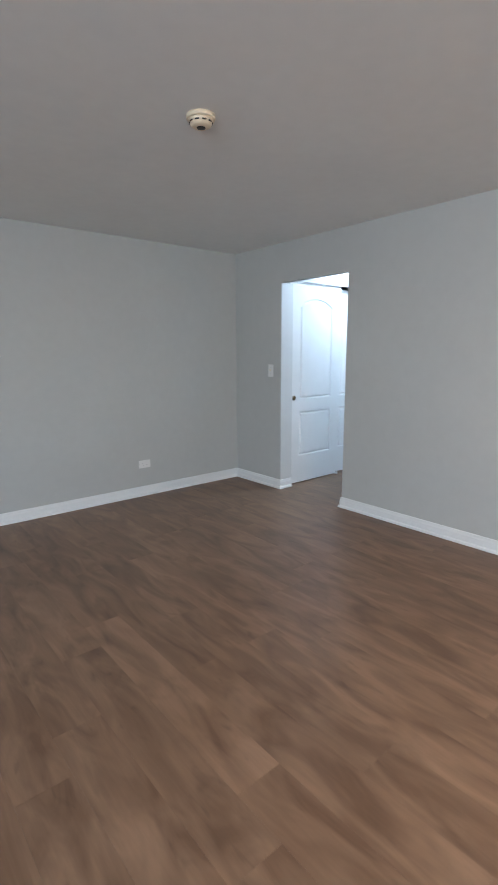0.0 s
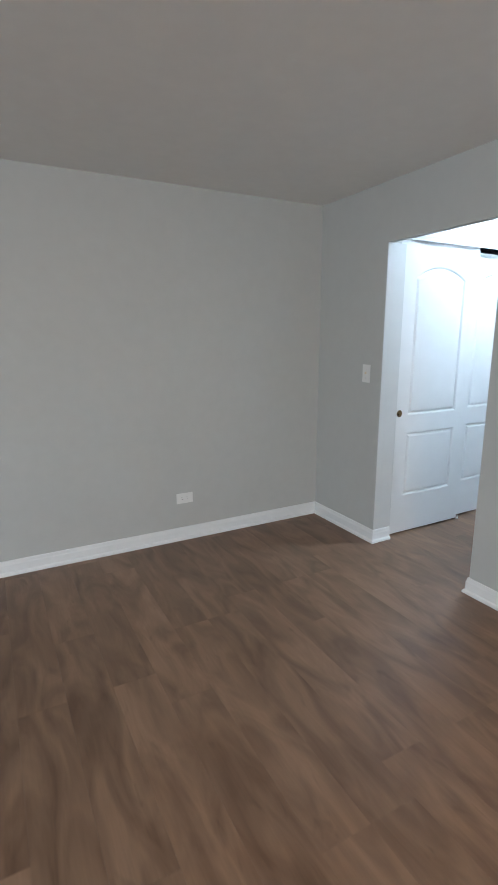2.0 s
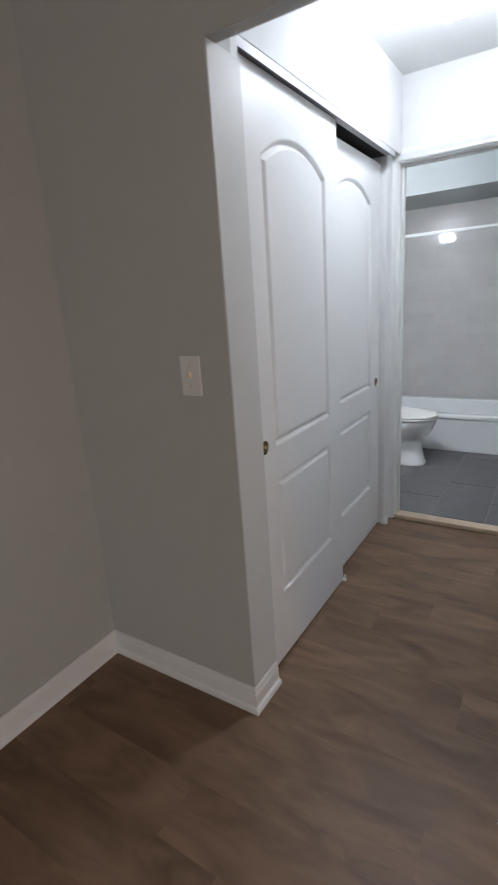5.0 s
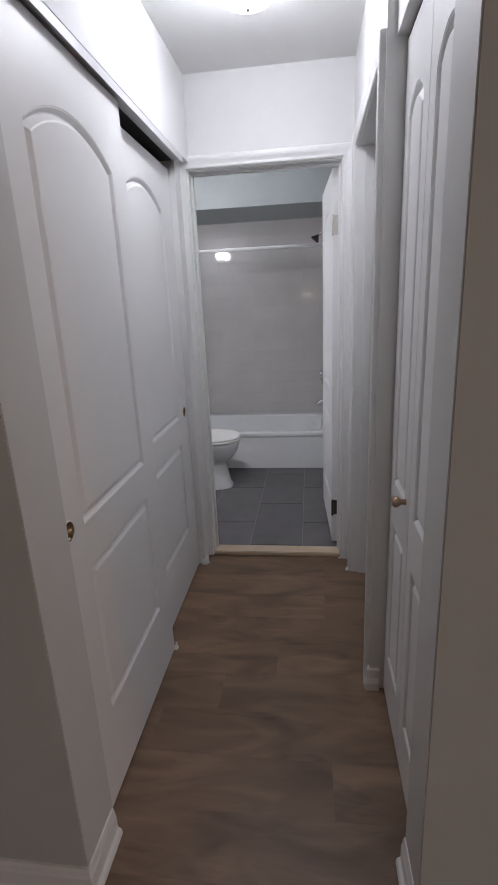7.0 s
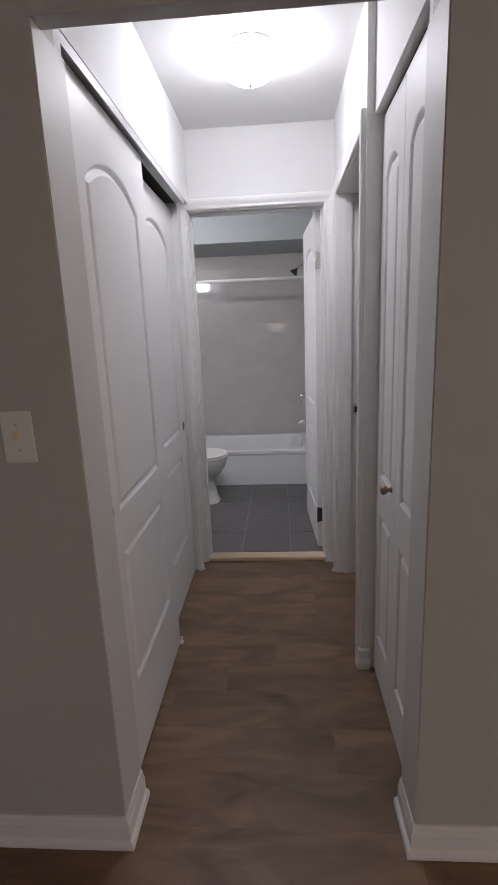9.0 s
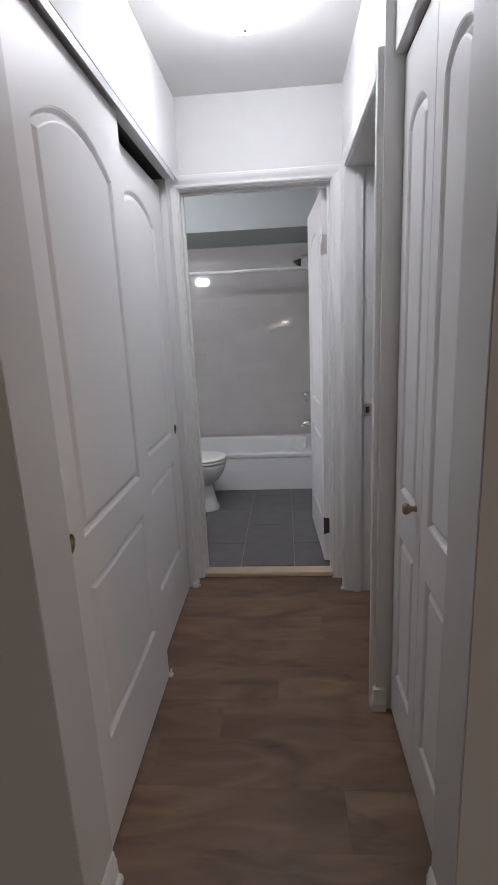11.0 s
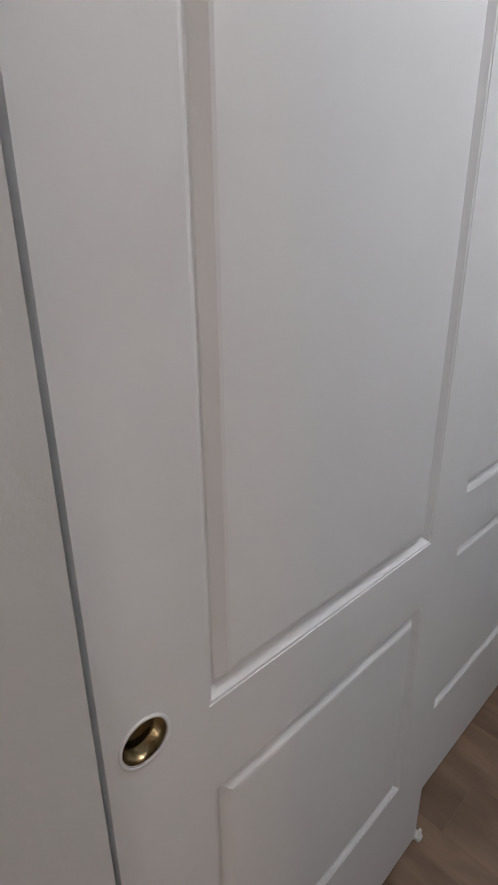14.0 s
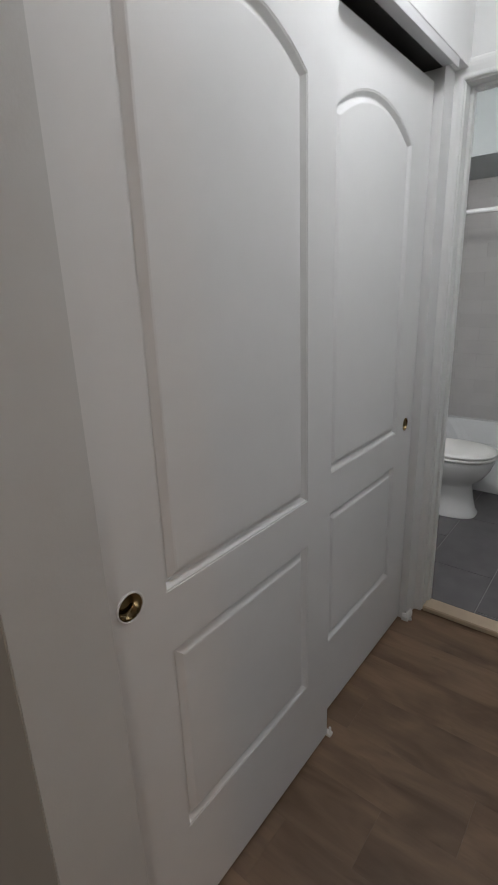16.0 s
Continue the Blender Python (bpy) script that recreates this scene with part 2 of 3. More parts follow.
def inset(outline, d):
    n, out = len(outline), []
    for i in range(n):
        p, a, b = Vector(outline[i]), Vector(outline[i - 1]), Vector(outline[(i + 1) % n])
        e, f = (p - a).normalized(), (b - p).normalized()
        n1, n2 = Vector((-e.y, e.x)), Vector((-f.y, f.x))
        out.append(p + (n1 + n2) / (1 + n1.dot(n2)) * d)
    return [(q.x, q.y) for q in out]


def arched(x0, x1, z0, spring, rise, n=14):
    """Outline of a panel, anticlockwise, with a segmental arch on top (rise 0: a plain rectangle)."""
    if rise == 0:
        return [(x0, z0), (x1, z0), (x1, spring), (x0, spring)]
    half = (x1 - x0) / 2
    r = (half * half + rise * rise) / (2 * rise)
    cx, cz, a = (x0 + x1) / 2, spring + rise - r, math.asin(half / r)
    return [(x0, z0), (x1, z0)] + [(cx + r * math.sin(a - 2 * a * i / n), cz + r * math.cos(a - 2 * a * i / n)) for i in range(n + 1)]


def leaf_slab(w, h, thick, panels, both=True):
    """A moulded door leaf: x across, z up, front at y = 0; each panel a groove round a raised field."""
    rings = ((0.0, 0.0), (0.0008, 0.0012), (0.004, 0.0018), (0.0125, 0.0122), (0.0140, 0.0126), (0.0165, 0.0124), (0.029, 0.0022), (0.033, 0.0012))
    bm = bmesh.new()
    for side in (0, 1) if both else (0,):
        def vert(p, depth):
            return bm.verts.new((p[0], depth if side == 0 else thick - depth, p[1]))
        rim = [vert(p, 0.0) for p in ((0, 0), (w, 0), (w, h), (0, h))]
        edges = [bm.edges.new((rim[i], rim[(i + 1) % 4])) for i in range(4)]
        for outline in panels:
            loops = [[vert(p, depth) for p in (inset(outline, d) if d else outline)] for d, depth in rings]
            n = len(outline)
            edges += [bm.edges.new((loops[0][i], loops[0][(i + 1) % n])) for i in range(n)]
            for a, b in zip(loops, loops[1:]):
                for i in range(n):
                    j = (i + 1) % n
                    bm.faces.new((a[i], a[j], b[j], b[i]))
            bm.faces.new(loops[-1])
        bmesh.ops.triangle_fill(bm, use_beauty=True, use_dissolve=False, edges=edges)
        if side == 0:
            front = rim
        else:
            for i in range(4):
                j = (i + 1) % 4
                bm.faces.new((front[i], front[j], rim[j], rim[i]))
    if not both:
        rim = [bm.verts.new((p[0], thick, p[1])) for p in ((0, 0), (w, 0), (w, h), (0, h))]
        for i in range(4):
            j = (i + 1) % 4
            bm.faces.new((front[i], front[j], rim[j], rim[i]))
        bm.faces.new(rim[::-1])
    return bm


# ---- structure: living room, hall, bathroom, bedroom ----
EX = 4.106             # east wall of the living room
NY = 5.06              # north wall
OY0, OY1, OZ = 3.585, 4.372, 1.985   # opening to the hall
RC, HC = 2.338, 2.40    # ceilings
DX0, DX1 = 4.258, 5.705    # sliding closet
BX = 5.815             # hall side of the bathroom wall
HY = 3.610             # hall side of the bedroom wall

structure("wall_north", boxes((-2.3, EX + 0.03, NY, NY + 0.12, 0, RC + 0.1)), WALL, "grey painted living room wall", "wall")
structure("wall_east", boxes((EX, EX + 0.115, OY1, NY, 0, RC + 0.1), (EX, EX + 0.115, -2.3, OY0, 0, RC + 0.1), (EX, EX + 0.045, OY0, OY1, OZ, RC + 0.1)), WALL, "grey painted wall with an opening to the hall", "wall")
structure("wall_south", boxes((-2.3, -1.55, -2.3, -2.18, 0, RC + 0.1), (0.35, EX, -2.3, -2.18, 0, RC + 0.1), (-1.55, 0.35, -2.3, -2.18, 0, 0.8), (-1.55, 0.35, -2.3, -2.18, 2.1, RC + 0.1)), WALL, "grey painted living room wall with a window", "wall")
structure("wall_west", boxes((-2.3, -2.18, -2.18, -1.15, 0, RC + 0.1), (-2.3, -2.18, 0.55, NY, 0, RC + 0.1), (-2.3, -2.18, -1.15, 0.55, 0, 0.8), (-2.3, -2.18, -1.15, 0.55, 2.1, RC + 0.1)), WALL, "grey painted living room wall with a window", "wall")
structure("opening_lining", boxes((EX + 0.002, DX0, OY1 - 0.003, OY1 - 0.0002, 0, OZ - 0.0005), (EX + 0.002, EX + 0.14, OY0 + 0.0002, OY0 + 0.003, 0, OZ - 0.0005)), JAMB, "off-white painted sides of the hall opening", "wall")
structure("ceiling_living_room", boxes((-2.18, EX, -2.18, NY, RC, RC + 0.09)), CEIL, "flat painted living room ceiling", "ceiling")
structure("ceiling_hall", boxes((EX + 0.045, BX, 3.5, 4.5, HC, HC + 0.1)), HALLCEIL, "flat white hall ceiling", "ceiling")

# sliding closet side: jamb, header, end return
structure("wall_hall_north", boxes((EX + 0.115, DX0, OY1 + 0.001, 4.52, 0, HC + 0.1), (DX0, DX1, OY1 + 0.001, 4.52, 2.045, HC + 0.1), (DX1, BX, 4.415, 4.52, 0, 2.045), (DX1, BX, OY1 + 0.001, 4.52, 2.045, HC + 0.1)), HALL, "white painted hall wall above the sliding closet", "wall")
structure("wall_closet", boxes((EX + 0.115, BX, 5.06, 5.18, 0, HC + 0.1)), HALL, "white painted closet back wall", "wall")
# bifold closet side and bedroom doorway
PX = 4.842
BO0, BO1, BOH = 4.915, 5.655, 2.015
structure("wall_hall_south", boxes((EX + 0.115, 4.25, 3.45, OY0 - 0.001, 0, HC + 0.1), (4.25, PX, 3.45, OY0 - 0.001, 2.05, HC + 0.1), (PX, BO0 - 0.018, 3.49, HY, 0, HC + 0.1), (BO0 - 0.018, BO1 + 0.018, 3.49, HY, BOH + 0.018, HC + 0.1), (BO1 + 0.018, BX, 3.49, HY, 0, HC + 0.1)), HALL, "white painted hall wall with closet and doorway", "wall")
# bathroom wall with its doorway
TY0, TY1, TH = 3.665, 4.380, 2.010
structure("wall_bathroom", boxes((BX, BX + 0.115, 3.49, TY0 - 0.018, 0, HC + 0.1), (BX, BX + 0.115, TY1 + 0.018, 5.18, 0, HC + 0.1), (BX, BX + 0.115, TY0 - 0.018, TY1 + 0.018, TH + 0.018, HC + 0.1)), HALL, "white painted wall above the bathroom door", "wall")
IX = BX + 0.115
TUBX, BACK, BS, BN = 7.295, 8.03, 3.626, 5.12
structure("wall_bath_east", boxes((BACK, BACK + 0.12, 3.44, 5.24, 0, 2.5)), WALLGROUT, "tiled bathroom wall behind the tub", "wall")
structure("wall_bath_south", boxes((IX, BACK, 3.44, BS, 0, 2.5)), BATH, "pale painted bathroom wall", "wall")
structure("wall_bath_north", boxes((IX, BACK, BN, 5.24, 0, 2.5)), BATH, "pale painted bathroom wall", "wall")
structure("ceiling_bathroom", boxes((IX, BACK, BS, BN, 2.42, 2.5)), HALLCEIL, "white bathroom ceiling", "ceiling")
structure("bulkhead", boxes((TUBX - 0.005, BACK, BS, BN, 2.093, 2.42)), BATH, "boxed bulkhead above the bathtub", "wall")
# closets and bedroom shells
structure("wall_bifold_closet", boxes((EX + 0.115, PX + 0.1, 2.78, 2.9, 0, 2.5), (PX + 0.001, PX + 0.1, 2.9, 3.489, 0, 2.5)), HALL, "white painted closet walls", "wall")
structure("wall_bedroom", boxes((PX + 0.1, 5.9, 0.3, 0.42, 0, 2.5), (7.1, 8.1, 0.3, 0.42, 0, 2.5), (5.9, 7.1, 0.3, 0.42, 0, 0.9), (5.9, 7.1, 0.3, 0.42, 2.1, 2.5), (7.98, 8.1, 0.42, 3.439, 0, 2.5), (PX + 0.1, PX + 0.2, 0.42, 2.78, 0, 2.5), (BX, 7.98, 3.44, 3.489, 0, 2.5)), WALL, "grey painted walls of the dark bedroom", "wall")
structure("ceiling_bedroom", boxes((EX + 0.115, 8.1, 0.3, 3.449, HC, HC + 0.1)), HALLCEIL, "bedroom ceiling", "ceiling")
structure("ceiling_closet", boxes((EX + 0.115, BX, 4.52, 5.06, HC, HC + 0.1)), HALLCEIL, "closet ceiling", "ceiling")

structure("baseboard_living_room", sweep([(-2.18, NY), (EX, NY), (EX, OY1), (DX0 - 0.005, OY1)], BASE), TRIM, "white painted baseboard with shoe moulding", "baseboard")
structure("baseboard_living_room_south", sweep([(4.245, OY0), (EX, OY0), (EX, -2.18), (-2.18, -2.18), (-2.18, NY)], BASE), TRIM, "white painted baseboard with shoe moulding", "baseboard")
structure("baseboard_closet_end", sweep([(DX1, 4.43), (DX1, 4.415), (DX1 + 0.045, 4.415)], [(0, 0), (0.012, 0), (0.012, 0.018), (0.005, 0.03), (0, 0.03)]), TRIM, "short white trim block", "baseboard")
structure("baseboard_hall_pier", sweep([(PX + 0.015, HY), (PX, HY), (PX, 3.575)], [(0, 0), (0.016, 0), (0.016, 0.03), (0.009, 0.05), (0.009, 0.085), (0, 0.09)]), TRIM, "short white baseboard piece on the pier", "baseboard")
structure("baseboard_bedroom", sweep([(7.98, 3.43), (7.98, 0.42)], BASE), TRIM, "white bedroom baseboard", "baseboard")


def doorway(name, label, place, u0, u1, height, depth):
    """Jamb lining and casing of a doorway in a wall; place(u, out, v): along the wall, out of it, up."""
    frame_ob = thing(name, label, "door frame", kind="structure")

    def block(n, a, b):
        bm = bmesh.new()
        p, q = place(*a), place(*b)
        add_box(bm, *(c for i in range(3) for c in sorted((p[i], q[i]))), bevel=0.0015)
        part(n, bm, TRIM, frame_ob)

    block("jamb", (u0 - 0.017, 0.001, 0), (u0, -depth - 0.001, height))
    block("jamb", (u1, 0.001, 0), (u1 + 0.017, -depth - 0.001, height))
    block("head_jamb", (u0 - 0.017, 0.001, height), (u1 + 0.017, -depth - 0.001, height + 0.017))
    for k, n in (("low", "casing"), ("high", "casing"), ("head", "head_casing")):
        part(n, casing_leg(place, k, u0, u1, height), TRIM, frame_ob)
    return frame_ob, block


bath_frame, bath_block = doorway("door_frame_bathroom", "white painted door casing of the bathroom", lambda u, o, v: (BX - o, u, v), TY0, TY1, TH, 0.115)
bath_block("door_stop", (TY1 - 0.011, -0.045, 0.02), (TY1 - 0.0005, -0.078, TH - 0.0005))
bath_block("door_stop", (TY0 + 0.011, -0.045, 0.02), (TY0 + 0.0005, -0.078, TH - 0.0005))
bath_block("door_stop", (TY0 + 0.012, -0.045, TH - 0.011), (TY1 - 0.012, -0.078, TH - 0.0005))
bed_frame, bed_block = doorway("door_frame_bedroom", "white painted door casing of the dark bedroom", lambda u, o, v: (u, HY + o, v), BO0, BO1, BOH, 0.12)
bed_block("door_stop", (BO1 - 0.011, -0.035, 0), (BO1 - 0.0005, -0.072, BOH - 0.0005))
bed_block("door_stop", (BO0 + 0.011, -0.035, 0), (BO0 + 0.0005, -0.072, BOH - 0.0005))
strike = part("strike_plate", boxes((BO1 - 0.003, BO1 - 0.0002, HY - 0.112, HY - 0.080, 0.925, 0.985), bevel=0.001), NICKEL, bed_frame, "nickel strike plate")
part("latch_hole", boxes((BO1 - 0.0036, BO1 - 0.0031, HY - 0.104, HY - 0.088, 0.940, 0.970)), DARK, strike, "dark latch hole")

structure("threshold", boxes((5.805, 5.885, TY0 + 0.0005, TY1 - 0.0005, 0.001, 0.026), bevel=0.004), PINE, "raw pine threshold strip under the bathroom door", "threshold")

# lumpy paint and caulk left at the feet of the casings
lump = random.Random(3)
for name, x0, x1, y0, y1 in (("caulk_bead_bedroom", 5.652, 5.722, HY + 0.012, HY + 0.026), ("caulk_bead_bathroom", BX - 0.026, BX - 0.010, 3.626, 3.678), ("caulk_bead_closet", DX1 - 0.004, DX1 + 0.05, 4.396, 4.412)):
    bm = bmesh.new()
    for k in range(9):
        u, v = lump.uniform(x0, x1), lump.uniform(y0, y1)
        m = pose(u, v, lump.uniform(0.001, 0.004), lump.uniform(-30, 30), lump.uniform(-30, 30), lump.uniform(0, 180)) @ Matrix.Diagonal((lump.uniform(0.7, 1.8), 1, lump.uniform(0.6, 1.3), 1))
        bmesh.ops.create_icosphere(bm, subdivisions=1, radius=lump.uniform(0.003, 0.007), matrix=m)
    structure(name, bm, TRIM, "ragged white caulk at the foot of the trim", "caulk")

# windows out of view behind the walk; window_2 is assumed, for the bedroom fill
for nm, m, w in (("window_1", pose(-0.6, -2.24, 1.45), 1.9), ("window_2", pose(6.5, 0.36, 1.5), 1.2), ("window_3", pose(-2.24, -0.3, 1.45, 0, 0, 90), 1.7)):
    win = thing(nm, "unseen white framed window", "window", m, kind="structure")
    part("window_frame", boxes((-w / 2, w / 2, -0.03, 0.03, 0.60, 0.65), (-w / 2, w / 2, -0.03, 0.03, -0.65, -0.60), (-w / 2, -w / 2 + 0.05, -0.03, 0.03, -0.6, 0.6), (w / 2 - 0.05, w / 2, -0.03, 0.03, -0.6, 0.6), (-0.02, 0.02, -0.03, 0.03, -0.6, 0.6)), TRIM, win)


# ---- doors ----
def finger_pull(parent, x, z):
    """A round recessed brass cup in the face of a sliding leaf, seen as a proud rim and a dished bowl."""
    turn = pose(x, 0.0, z, 90)
    rim = lathe([(0.0255, -0.004), (0.0285, 0.0), (0.0285, 0.0016), (0.0265, 0.0022), (0.0250, 0.0016), (0.0245, 0.0)], 32, turn, False)
    cup = part("finger_pull", rim, TRIM, parent, "round finger pull with white rim", True)
    bowl = bmesh.new()
    n = 32
    rows = [[(r * math.cos(2 * math.pi * i / n), r * math.sin(2 * math.pi * i / n), zz) for i in range(n)] for r, zz in ((0.0248, 0.0014), (0.0240, -0.009), (0.0222, -0.0096), (0.0214, -0.0150), (0.0150, -0.0158), (0.0135, -0.0140), (0.004, -0.0134))]
    loft(bowl, rows, cap_low=False)
    bowl.transform(turn)
    part("cup", bowl, BRASS, cup, "dished brass cup", True)


def hole_in_leaf(bm, x, z, r):
    """Opens the front face of a leaf round a finger pull."""
    faces = [f for f in bm.faces if all(abs(v.co.y) < 1e-5 for v in f.verts)]
    rim = list({e for f in faces for e in f.edges if sum(g in faces for g in e.link_faces) == 1})
    bmesh.ops.delete(bm, geom=faces, context="FACES_KEEP_BOUNDARY")
    ring = [bm.verts.new((x + r * math.cos(2 * math.pi * i / 24), 0.0, z + r * math.sin(2 * math.pi * i / 24))) for i in range(24)]
    rim = [e for e in rim if e.is_valid] + [bm.edges.new((ring[i], ring[(i + 1) % 24])) for i in range(24)]
    bmesh.ops.triangle_fill(bm, use_beauty=True, use_dissolve=False, edges=rim)
    back = [bm.verts.new((v.co.x, 0.019, v.co.z)) for v in ring]
    for i in range(24):
        j = (i + 1) % 24
        bm.faces.new((ring[i], ring[j], back[j], back[i]))
    bm.faces.new(back)


def sliding_door(x, y, h, w, px0, px1, pull_x):
    ob = thing("sliding_door", "white moulded sliding closet door with arched panel, closed", "door", pose(x, y, 0.012), "sliding closet doors")
    bm = leaf_slab(w, h, 0.034, [arched(px0 - x, px1 - x, 0.865, 1.785, 0.078), arched(px0 - x, px1 - x, 0.278, 0.740, 0)], both=False)
    hole_in_leaf(bm, pull_x - x, 0.882, 0.026)
    part("leaf", bm, DOOR, ob)
    finger_pull(ob, pull_x - x, 0.882)
    return ob


sliding_door(4.2745, 4.399, 2.010, 0.7175, 4.394, 4.874, 4.316)
sliding_door(4.950, 4.446, 1.986, 0.750, 5.069, 5.548, 5.633)
track = thing("closet_track", "grey painted sliding door track under the closet header", "door track", pose(0, 0, 0))
part("channel_lip", boxes((DX0 + 0.001, DX1 - 0.001, 4.3745, 4.379, 2.018, 2.0445), (DX0 + 0.001, DX1 - 0.001, 4.3792, 4.424, 2.034, 2.0445)), DARKTRIM, track, "grey front lip of the track")
part("channel", boxes((DX0 + 0.001, DX1 - 0.001, 4.4242, 4.500, 2.033, 2.0445)), DARK, track, "dark inside of the track")
guide = thing("floor_guide", "small white plastic sliding door floor guide", "door guide", pose(4.998, 4.399, 0))
part("foot", boxes((-0.006, 0.014, -0.012, 0.05, 0.0, 0.012), bevel=0.002), PLATE, guide)
part("fin", boxes((0.000, 0.008, -0.010, -0.003, 0.012, 0.034), bevel=0.0015), PLATE, guide)

# bifold closet doors
bif = thing("bifold_door", "white moulded bifold closet door with arched panels, closed", "door", pose(4.838, 3.558, 0.015, 0, 0, 180))
for i in (0, 1):
    w = 0.289
    bm = leaf_slab(w, 2.020, 0.030, [arched(0.058, w - 0.058, 0.835, 1.825, 0.05), arched(0.058, w - 0.058, 0.175, 0.690, 0)], both=False)
    bm.transform(pose(0.003 + i * (w + 0.003), 0, 0))
    lf = part("leaf", bm, DOOR, bif)
    if i == 0:
        knob = part("knob", lathe([(0.009, 0.0), (0.007, 0.012), (0.014, 0.020), (0.0165, 0.028), (0.013, 0.035), (0.004, 0.037)], 20, pose(0.248, 0.0, 0.845, 90)), COPPER, lf, "small copper-toned knob", True)
part("track", boxes((-0.0, 0.586, 0.004, 0.028, 2.022, 2.034)), DARK, bif, "dark top track")

# bathroom door, swung open into the bathroom
bath_door = thing("bathroom_door", "white moulded panel door standing open", "door", pose(6.588, 3.734, 0.035, 0, 0, 182.9))
W = 0.655
leaf = part("leaf", leaf_slab(W, 1.968, 0.035, [arched(0.115, W - 0.115, 0.878, 1.750, 0.078), arched(0.115, W - 0.115, 0.22, 0.72, 0)]), DOOR, bath_door)
for z, mat, lab in ((1.715, NICKEL, "satin nickel hinge"), (0.215, DARKMETAL, "dark metal hinge")):
    hg = part("hinge", boxes((W, W + 0.003, 0.003, 0.033, z - 0.045, z + 0.045), bevel=0.001), mat, bath_door, lab)
    part("pin", lathe([(0.004, z - 0.05), (0.006, z - 0.047), (0.006, z + 0.047), (0.004, z + 0.05)], 12, pose(W + 0.007, 0.001, 0)), mat, hg, "", True)

# ---- lamps ----
lamp = thing("ceiling_lamp", "lit white glass dome lamp on the hall ceiling", "ceiling lamp", pose(5.11, 3.995, HC))
part("pan", lathe([(0.086, -0.034), (0.092, -0.030), (0.092, -0.004), (0.086, 0.0)], 40), NICKEL, lamp, "brushed nickel pan", True)
part("glass_dome", lathe([(0.004, -0.122), (0.035, -0.118), (0.072, -0.104), (0.103, -0.082), (0.117, -0.060), (0.112, -0.044), (0.090, -0.034)], 40), GLOW, lamp, "lit frosted glass dome", True)
part("finial", lathe([(0.003, -0.134), (0.007, -0.130), (0.008, -0.124), (0.005, -0.120)], 16), NICKEL, lamp, "", True)

room_lamp = thing("ceiling_lamp", "lit warm glass dome lamp on the living room ceiling", "ceiling lamp", pose(2.3, 0.1, RC))
part("pan", lathe([(0.152, -0.034), (0.158, -0.030), (0.158, -0.004), (0.150, 0.0)], 40), NICKEL, room_lamp, "brushed nickel pan", True)
part("glass_dome", lathe([(0.004, -0.122), (0.045, -0.118), (0.092, -0.104), (0.133, -0.078), (0.152, -0.050), (0.156, -0.036), (0.148, -0.032)], 40), WARMGLOW, room_lamp, "lit frosted glass dome", True)

van = thing("vanity_lamp", "lit two-globe vanity lamp on the bathroom wall", "wall lamp", pose(IX, 4.95, 1.995))
part("back_plate", boxes((0.0, 0.022, -0.11, 0.11, -0.05, 0.05), bevel=0.006), CHROME, van)
for dy in (-0.045, 0.045):
    part("globe", lathe([(0.006, -0.040), (0.024, -0.032), (0.037, -0.013), (0.039, 0.0), (0.035, 0.018), (0.021, 0.035), (0.008, 0.039)], 24, pose(0.085, dy, 0.0)), VGLOW, van, "lit round glass globe", True)
    part("arm", tube([(0.02, dy, 0.0), (0.04, dy, 0.0)], 0.012), CHROME, van)

wall_light = thing("wall_lamp", "lit small round glass lamp on the living room wall", "wall lamp", pose(-2.18, 3.865, 1.49))
part("back_plate", lathe([(0.055, 0.0), (0.055, 0.008), (0.046, 0.014), (0.020, 0.018)], 24, pose(0, 0, 0, 0, 90)), NICKEL, wall_light, "brushed nickel plate", True)
part("arm", tube([(0.016, 0, 0), (0.055, 0, 0)], 0.010), NICKEL, wall_light)
part("globe", lathe([(0.008, -0.042), (0.027, -0.034), (0.042, -0.015), (0.045, 0.0), (0.041, 0.018), (0.025, 0.036), (0.008, 0.042)], 24, pose(0.097, 0, 0)), BULBGLOW, wall_light, "lit round glass globe", True)

# ---- living room fixtures ----
det = thing("smoke_detector", "aged cream smoke detector on the ceiling", "smoke detector", pose(2.142, 2.815, RC))
part("base", lathe([(0.060, -0.018), (0.062, -0.015), (0.062, -0.002), (0.060, 0.0)], 32), CREAM, det, "", True)
part("cover", lathe([(0.020, -0.048), (0.036, -0.046), (0.045, -0.040), (0.050, -0.021), (0.050, -0.0185)], 32), CREAM, det, "", True)
for k in range(10):
    part("vent_slot", boxes((0.0475, 0.0505, -0.009, 0.009, -0.034, -0.029)), DARKMETAL, det).matrix_parent_inverse = pose(0, 0, 0, 0, 0, 36 * k)
part("grille", lathe([(0.012, -0.0515), (0.018, -0.0505), (0.019, -0.0485)], 20), DARKMETAL, det, "dark sensor grille", True)

sw = thing("light_switch", "white toggle light switch plate on the wall", "light switch", pose(EX, 4.512, 1.170))
part("plate", boxes((-0.006, -0.0002, -0.037, 0.037, -0.060, 0.060), bevel=0.002), PLATE, sw)
part("toggle", boxes((-0.0165, -0.0062, -0.005, 0.005, -0.004, 0.012), bevel=0.0015), CREAM, sw, "cream toggle")
for z in (-0.030, 0.030):
    part("screw", lathe([(0.003, 0.0), (0.003, 0.0012)], 10, pose(-0.006, 0, z, 0, -90)), NICKEL, sw)

